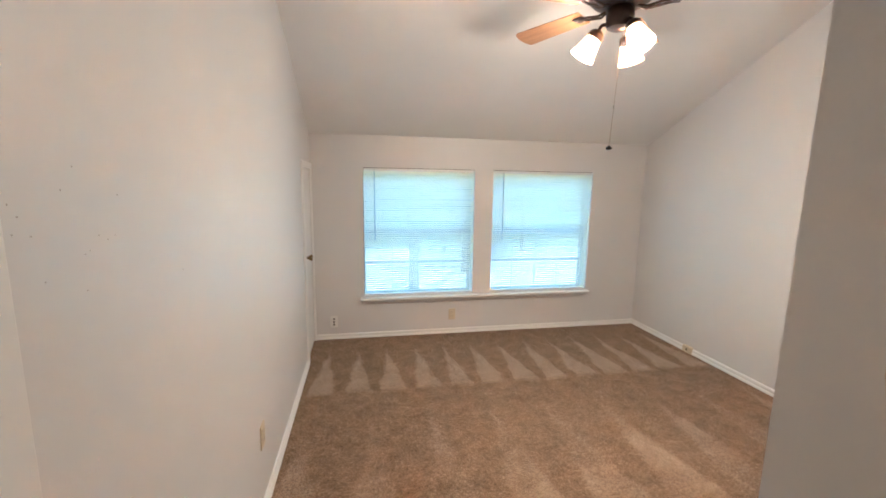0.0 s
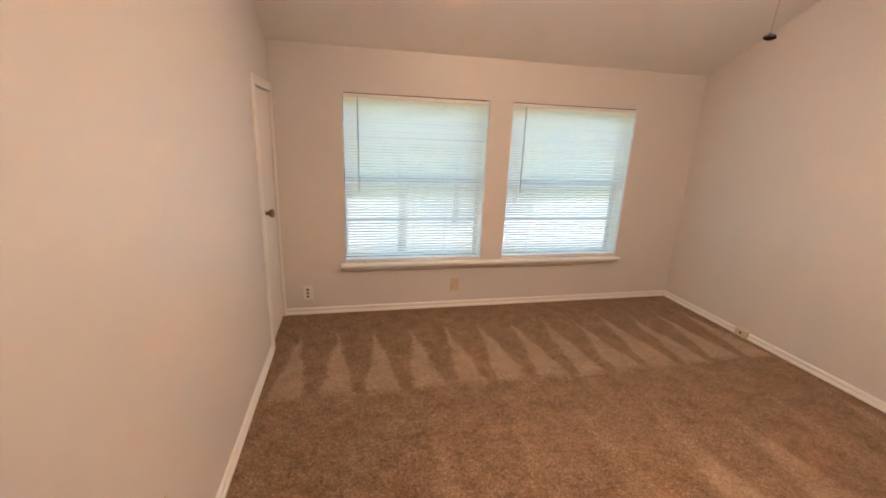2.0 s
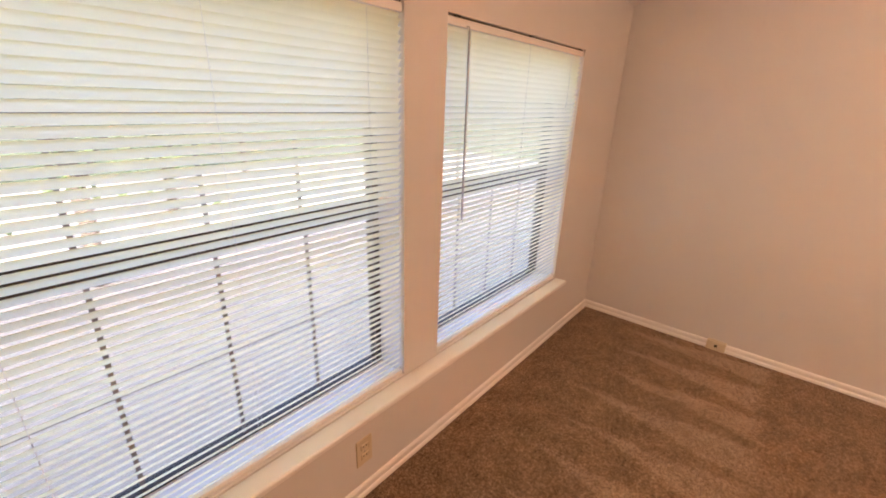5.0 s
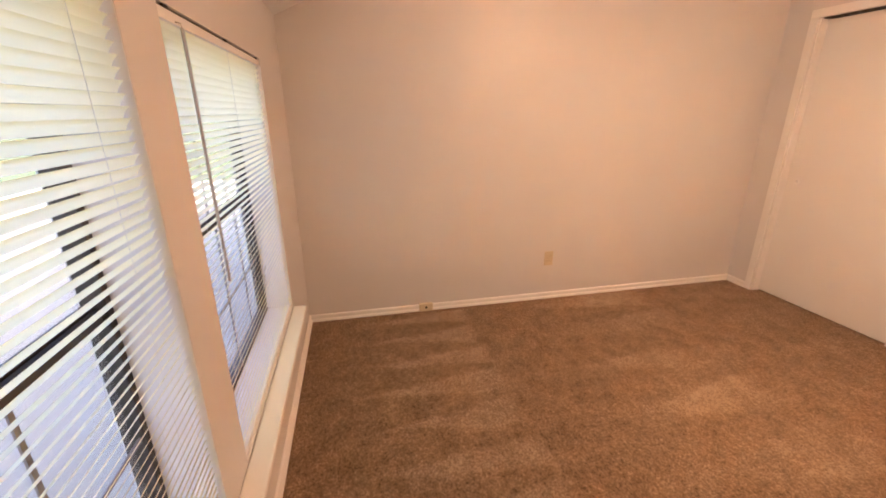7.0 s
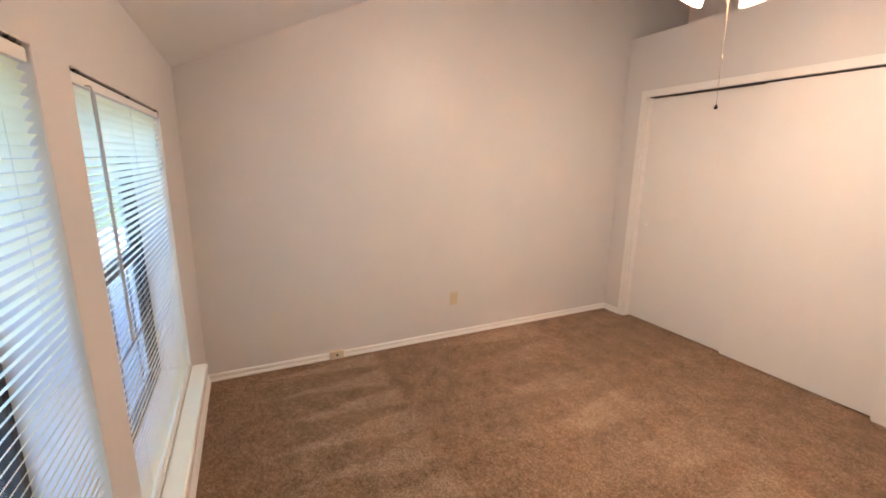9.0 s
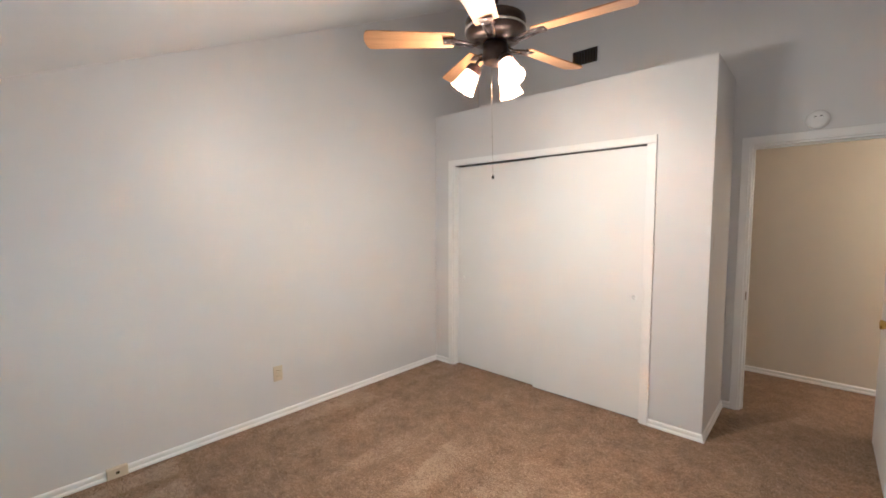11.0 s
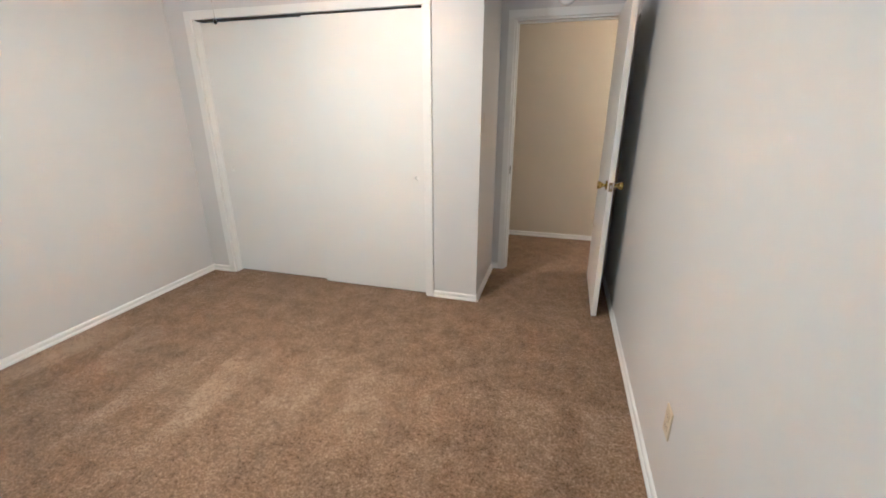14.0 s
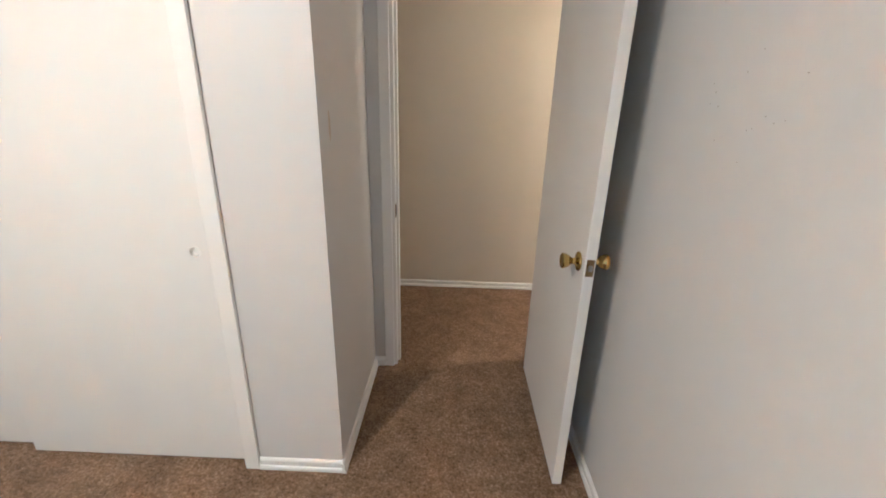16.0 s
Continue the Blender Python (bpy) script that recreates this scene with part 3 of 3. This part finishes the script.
# ---- ceiling fan ----
def ceiling_fan():
    top = ceil_z(FAN_Y)
    hz = 2.285                      # middle of the switch housing
    f = base("ceiling_fan", pose(FAN_X, FAN_Y, hz), "dark bronze ceiling fan with oak blades and lit glass shades", "ceiling fan")
    slope = pose(0, 0, top - hz, 0, 0, 0) @ Euler((-math.atan(SLOPE), 0, 0)).to_matrix().to_4x4()
    part("canopy", lathe([(0, 0.01), (0.07, 0.01), (0.07, -0.01), (0.055, -0.05), (0.02, -0.075), (0, -0.075)], 32, m=slope), M_BRONZE, f, smooth=True)
    part("downrod", tube([(0, 0, 0.20), (0, 0, top - hz - 0.05)], 0.0125, 14), M_BRONZE, f, smooth=True)
    part("motor_housing", lathe([(0, 0.215), (0.035, 0.212), (0.06, 0.195), (0.115, 0.18), (0.14, 0.165), (0.145, 0.145), (0.138, 0.125), (0.145, 0.11), (0.142, 0.09), (0.12, 0.07), (0.07, 0.055), (0, 0.055)], 48), M_BRONZE, f, smooth=True)
    part("housing_band", lathe([(0.1395, 0.118), (0.1485, 0.116), (0.1485, 0.108), (0.140, 0.106)], 48), M_STEEL, f, smooth=True)
    part("switch_housing", lathe([(0, 0.054), (0.055, 0.054), (0.062, 0.045), (0.062, -0.02), (0.055, -0.035), (0.03, -0.045), (0, -0.047)], 36), M_BRONZE, f, smooth=True)
    for k in range(5):
        a = 72 * k + 43
        m = pose(0, 0, 0, 0, 0, a)
        iron = bmesh.new()
        tube([(0.06, 0.0, 0.062), (0.11, 0.015, 0.045), (0.16, 0.02, 0.055), (0.215, 0.02, 0.064)], 0.006, 8, iron)
        tube([(0.06, 0.0, 0.062), (0.11, -0.015, 0.045), (0.16, -0.02, 0.055), (0.215, -0.02, 0.064)], 0.006, 8, iron)
        box(0.19, 0.25, -0.032, 0.032, 0.061, 0.066, 0.001, iron)
        ir = part("blade_iron", iron, M_BRONZE, f, smooth=True)
        ir.matrix_local = m
        bl = bmesh.new()
        outline = []
        for i in range(13):
            s = i / 12
            outline.append((0.20 + 0.40 * s, 0.052 + 0.016 * s))
        tip = [(0.60 + 0.03 * math.sin(q), 0.068 * math.cos(q)) for q in (math.pi * i / 10 for i in range(1, 10))]
        pts = outline + tip + [(x, -y) for x, y in reversed(outline)]
        lo = [bl.verts.new((x, y, 0)) for x, y in pts]
        hi = [bl.verts.new((x, y, 0.006)) for x, y in pts]
        bl.faces.new(lo)
        bl.faces.new(hi)
        for i in range(len(pts)):
            bl.faces.new((lo[i], lo[(i + 1) % len(pts)], hi[(i + 1) % len(pts)], hi[i]))
        b = part("blade", bl, M_BLADE, f, "golden oak fan blade")
        b.matrix_local = m @ pose(0, 0, 0.068, 12, 0, 0)
        for sx, sy in ((0.21, 0.02), (0.21, -0.02), (0.24, 0.0)):
            s = part("screw", lathe([(0, -0.004), (0.005, -0.003), (0.006, 0.0), (0, 0.0)], 10), M_STEEL, b)
            s.matrix_local = pose(sx, sy, -0.0055)
    for k in range(3):
        a = 120 * k + LAMP_TURN
        m = pose(0, 0, 0, 0, 0, a)
        arm = tube([(0.045, 0, -0.015), (0.075, 0, -0.016), (0.085, 0, -0.026), (0.093, 0, -0.046)], 0.008, 10)
        lathe([(0, 0.012), (0.022, 0.012), (0.034, 0.002), (0.040, -0.016), (0.041, -0.030), (0.037, -0.030), (0.032, -0.004), (0, -0.002)], 24, arm, pose(0.096, 0, -0.052, 0, -32, 0))
        ar = part("lamp_arm", arm, M_BRONZE, f, smooth=True)
        ar.matrix_local = m
        sh = m @ pose(0.096, 0, -0.052, 0, -32, 0) @ Matrix.Scale(0.83, 4)
        prof = [(0.022, -0.010), (0.032, -0.018), (0.045, -0.042), (0.053, -0.075), (0.061, -0.112), (0.073, -0.145),
                (0.070, -0.145), (0.058, -0.112), (0.050, -0.075), (0.042, -0.042), (0.029, -0.020), (0.020, -0.012)]
        s = part("lamp_shade", lathe(prof, 36), M_SHADE, f, "lit frosted glass bell shade", True)
        s.matrix_local = sh
        bu = part("bulb", lathe([(0, -0.02), (0.012, -0.022), (0.014, -0.04), (0.026, -0.062), (0.029, -0.080), (0.022, -0.100), (0, -0.108)], 24), M_BULB, f, smooth=True)
        bu.matrix_local = sh
        bu.visible_shadow = False
        lamp = new("bulb_light", bpy.data.lights.new("bulb_light", "POINT"))
        lamp.data.energy, lamp.data.color, lamp.data.shadow_soft_size = LAMP_POWER, LAMP_COLOR, 0.042
        lamp.matrix_world = pose(FAN_X, FAN_Y, hz) @ sh @ pose(0, 0, -0.098)
    part("pull_chain", tube([(0.02, 0.0, -0.04), (0.016, 0.005, -0.2), (0.0, 0.012, -0.570)], 0.0007, 6), M_ANTIQUE, f, "thin metal pull chain")
    part("chain_joint", lathe([(0, -0.008), (0.004, -0.006), (0.004, 0.006), (0, 0.008)], 10, m=pose(0.008, 0.0085, -0.385)), M_STEEL, f)
    part("pull_fob", lathe([(0, 0.012), (0.006, 0.010), (0.010, 0.004), (0.020, -0.001), (0.022, -0.008), (0.018, -0.014), (0.008, -0.018), (0, -0.018)], 20, m=pose(0.0, 0.012, -0.577, 0, 0, 49) @ Matrix.Diagonal((0.26, 0.72, 0.72, 1))), M_FOB, f, "small dark flat pull fob", True)


LAMP_TURN = 33
ceiling_fan()

# ---- hallway lamp ----
hl = base("hall_lamp", pose(-1.38, -4.86, 2.44), "flush frosted dome lamp on the hallway ceiling", "ceiling lamp")
part("lamp_base", lathe([(0, 0), (0.13, 0), (0.13, -0.02), (0.12, -0.025), (0, -0.025)], 36), M_BRONZE, hl, smooth=True)
part("dome", lathe([(0.118, -0.024), (0.115, -0.05), (0.09, -0.085), (0.05, -0.105), (0, -0.11)], 36), M_SHADE, hl, "lit frosted glass dome", True).visible_shadow = False
hb = new("hall_light", bpy.data.lights.new("hall_light", "POINT"))
hb.data.energy, hb.data.color, hb.data.shadow_soft_size = HALL_POWER, (1.0, 0.60, 0.29), 0.08
hb.matrix_world = pose(-1.38, -4.86, 2.37)

# ---- wall fittings ----
def outlet(m, label, mat, holes):
    """A wall plate in its own plane: x across, y out of the wall, z up."""
    o = base("wall_outlet", m, label, "outlet", "wall outlets")
    part("plate", box(-0.035, 0.035, 0.0, 0.006, -0.0575, 0.0575, 0.0025), mat, o)
    if holes == "duplex":
        for z in (-0.021, 0.021):
            part("receptacle", box(-0.017, 0.017, 0.0055, 0.0085, z - 0.014, z + 0.014, 0.003), mat, o)
            for x, hh in ((-0.0065, 0.0045), (0.0065, 0.0035)):
                part("slot", box(x - 0.0012, x + 0.0012, 0.008, 0.0091, z - hh + 0.003, z + hh + 0.003), M_DARK, o)
        part("screw", lathe([(0, 0.0), (0.0035, 0.0), (0.003, 0.0015), (0, 0.002)], 12, m=pose(0, 0.0055, 0, -90)), M_STEEL, o)
    elif holes == "triple":
        for z in (-0.028, 0.0, 0.028):
            part("socket", box(-0.009, 0.009, 0.0055, 0.0095, z - 0.008, z + 0.008, 0.002), M_DARK, o, "dark socket opening")
    return o


outlet(pose(0.181, 0, 0.174, 0, 0, 180), "white wall plate with dark sockets above the baseboard", M_WHITE_PLASTIC, "triple")
outlet(pose(1.357, 0, 0.200, 0, 0, 180), "ivory duplex outlet below the window sill", M_PLATE, "duplex")
outlet(pose(W, -1.827, 0.338, 0, 0, 90), "ivory duplex outlet on the painted wall", M_PLATE, "duplex")
outlet(pose(0, -2.112, 0.355, 0, 0, -90), "ivory duplex outlet on the painted wall", M_PLATE, "duplex")

jb = base("cable_box", pose(W, -0.845, 0), "small tan cable box set in the baseboard", "cable box")
part("box_body", box(-0.032, 0, -0.05, 0.05, 0.002, 0.062, 0.004), M_PLATE, jb)
part("socket", box(-0.0335, -0.031, -0.008, 0.008, 0.026, 0.042, 0.0005), M_DARK, jb)

sd = base("smoke_detector", pose(0.515, BY, 2.178, -90, 0, 0), "round white smoke detector above the doorway", "smoke detector")
part("housing", lathe([(0, 0), (0.064, 0), (0.064, 0.012), (0.060, 0.026), (0.05, 0.033), (0.03, 0.035), (0, 0.035)], 40), M_WHITE_PLASTIC, sd, smooth=True)
for x in (-0.018, 0.012):
    part("sensor_slot", box(x - 0.006, x + 0.006, -0.022, -0.016, 0.0338, 0.0358, 0.0008), M_DARK, sd)

vt = base("air_vent", pose(2.185, BY, 3.03), "dark ceiling-height air vent with slats", "air vent")
part("backing", box(-0.125, 0.125, 0.001, 0.004, -0.07, 0.07), M_DARK, vt)
for a in ((-0.14, -0.122, -0.085, 0.085), (0.122, 0.14, -0.085, 0.085), (-0.122, 0.122, 0.067, 0.085), (-0.122, 0.122, -0.085, -0.067)):
    part("frame", box(a[0], a[1], 0.001, 0.010, a[2], a[3], 0.002), M_WALL, vt)
for k in range(9):
    x = -0.108 + 0.027 * k
    sl = part("slat", box(-0.001, 0.001, -0.008, 0.008, -0.066, 0.066), M_BRONZE, vt)
    sl.matrix_local = pose(x, 0.012, 0, 0, 0, 35)

# ---- marks on the paint ----
SPECKS = [(-3.179, 1.533, 0.006, 0.0048), (-3.212, 1.495, 0.0048, 0.0064), (-3.057, 1.483, 0.0072, 0.004), (-3.303, 1.459, 0.006, 0.004), (-3.283, 1.429, 0.0072, 0.004), (-3.128, 1.412, 0.006, 0.004), (-3.103, 1.401, 0.006, 0.0048), (-3.078, 1.406, 0.0048, 0.0032), (-3.171, 1.384, 0.0084, 0.0032), (-3.157, 1.388, 0.0048, 0.004), (-3.268, 1.357, 0.006, 0.0056), (-3.176, 1.321, 0.0072, 0.004), (-2.792, 1.278, 0.006, 0.004), (-3.316, 1.435, 0.0048, 0.004), (-3.317, 1.477, 0.0048, 0.0048)]
SMEAR = (-3.688, 1.345)


def mark(m, w, h, label, mat):
    rng = random.Random(round(1000 * (w + h)))
    bm = bmesh.new()
    k = 14
    rim = [bm.verts.new((0.5 * w * rng.uniform(0.6, 1) * math.cos(2 * math.pi * i / k), 0.0006, 0.5 * h * rng.uniform(0.6, 1) * math.sin(2 * math.pi * i / k))) for i in range(k)]
    low = [bm.verts.new((v.co.x * 1.1, 0.0, v.co.z * 1.1)) for v in rim]
    bm.faces.new(rim)
    for i in range(k):
        bm.faces.new((rim[i], rim[(i + 1) % k], low[(i + 1) % k], low[i]))
    ob = tagged(finish("paint_mark", bm, mat), label, "paint mark", "marks on the wall")
    ob.matrix_world = m
    return ob


for y, z, w, h in SPECKS:
    mark(pose(0, y, z, 0, 0, -90), w * 0.6, h * 0.65, "tiny dark speck on the painted wall", M_SPECK)
mark(pose(CX, SMEAR[0], SMEAR[1], 0, 0, 90), 0.022, 0.10, "faint tan smear on the closet side wall", M_STAIN)

# ---- outdoors ----
structure("ground", box(-400, 400, -400, 400, GROUND - 0.5, GROUND), M_GRASS, "mown green lawn", "ground")
structure("driveway", box(-18, 30, 1.2, 24, GROUND, GROUND + 0.03), M_CONCRETE, "pale concrete driveway", "driveway")
structure("exterior_storey", box(-1.7, 3.8, HY - TH, WT, GROUND, -0.26), M_BRICK, "brick lower storey under the room", "house wall")


def add_shade_block(x0, x1):
    """An unseen long block under one lean-to roof, added to keep sun off the driveway."""
    bm = bmesh.new()
    prof = [(WT, GROUND), (WT, 1.95), (-5.52, 4.55), (-5.52, GROUND)]
    a, b = ([bm.verts.new((x, y, z)) for y, z in prof] for x in (x0, x1))
    bm.faces.new(a)
    bm.faces.new(b)
    for i in range(4):
        bm.faces.new((a[i], a[(i + 1) % 4], b[(i + 1) % 4], b[i]))
    structure("shade_block", bm, M_BRICK, "unseen brick block added to shade the ground outside", "house wall")


# one on each side of the house, only for the shade they cast
add_shade_block(3.82, 16.0)
add_shade_block(-14.0, -1.74)


def tree(x, y, h, spread, seed):
    rng = random.Random(seed)
    t = base("tree", pose(x, y, GROUND), "leafy green shade tree on the lawn", "tree", "trees outside")
    bm = bmesh.new()
    trunk = [(0, 0, 0), (0.05, 0.02, h * 0.2), (-0.04, 0.05, h * 0.42), (0.02, 0.0, h * 0.7)]
    tube(trunk, 0.17, 10, bm)
    tips = []
    for k in range(9):
        a = k * 2.4 + rng.random()
        z0 = h * rng.uniform(0.25, 0.6)
        r = spread * rng.uniform(0.55, 0.95)
        e = Vector((r * math.cos(a), r * math.sin(a), z0 + h * rng.uniform(0.12, 0.38)))
        tube([(0, 0, z0), e * 0.5 + Vector((0, 0, z0 * 0.5 + 0.2)), e], 0.05, 6, bm)
        tips.append(e)
    part("trunk", bm, M_BARK, t)
    vs, fs = [], []
    for k in range(2600):
        c = rng.choice(tips)
        p = Vector((rng.gauss(c.x * 0.8, spread * 0.26), rng.gauss(c.y * 0.8, spread * 0.26), rng.gauss(c.z + 0.2, h * 0.10)))
        s = rng.uniform(0.07, 0.16)
        q = Euler((rng.uniform(0, 6.3), rng.uniform(0, 6.3), rng.uniform(0, 6.3))).to_matrix()
        i = len(vs)
        for u, v in ((-1, 0), (0, -0.5), (1, 0), (0, 0.5)):
            vs.append(p + q @ Vector((u * s, v * s, 0.15 * s * u * u)))
        fs.append((i, i + 1, i + 2, i + 3))
    me = bpy.data.meshes.new("crown")
    me.from_pydata(vs, [], fs)
    me.materials.append(M_LEAF)
    c = new("crown", me)
    c.parent = t


for i, (x, y, h, s) in enumerate(((-1.0, 7.5, 7.0, 2.6), (2.2, 10.5, 8.0, 3.2), (5.5, 16.0, 8.5, 3.4), (-5.0, 15.0, 9.0, 3.6), (11.0, 22.0, 9.5, 4.0), (0.5, 24.0, 9.5, 4.2), (-9.0, 27.0, 10.0, 4.5))):
    tree(x, y, h, s, i)
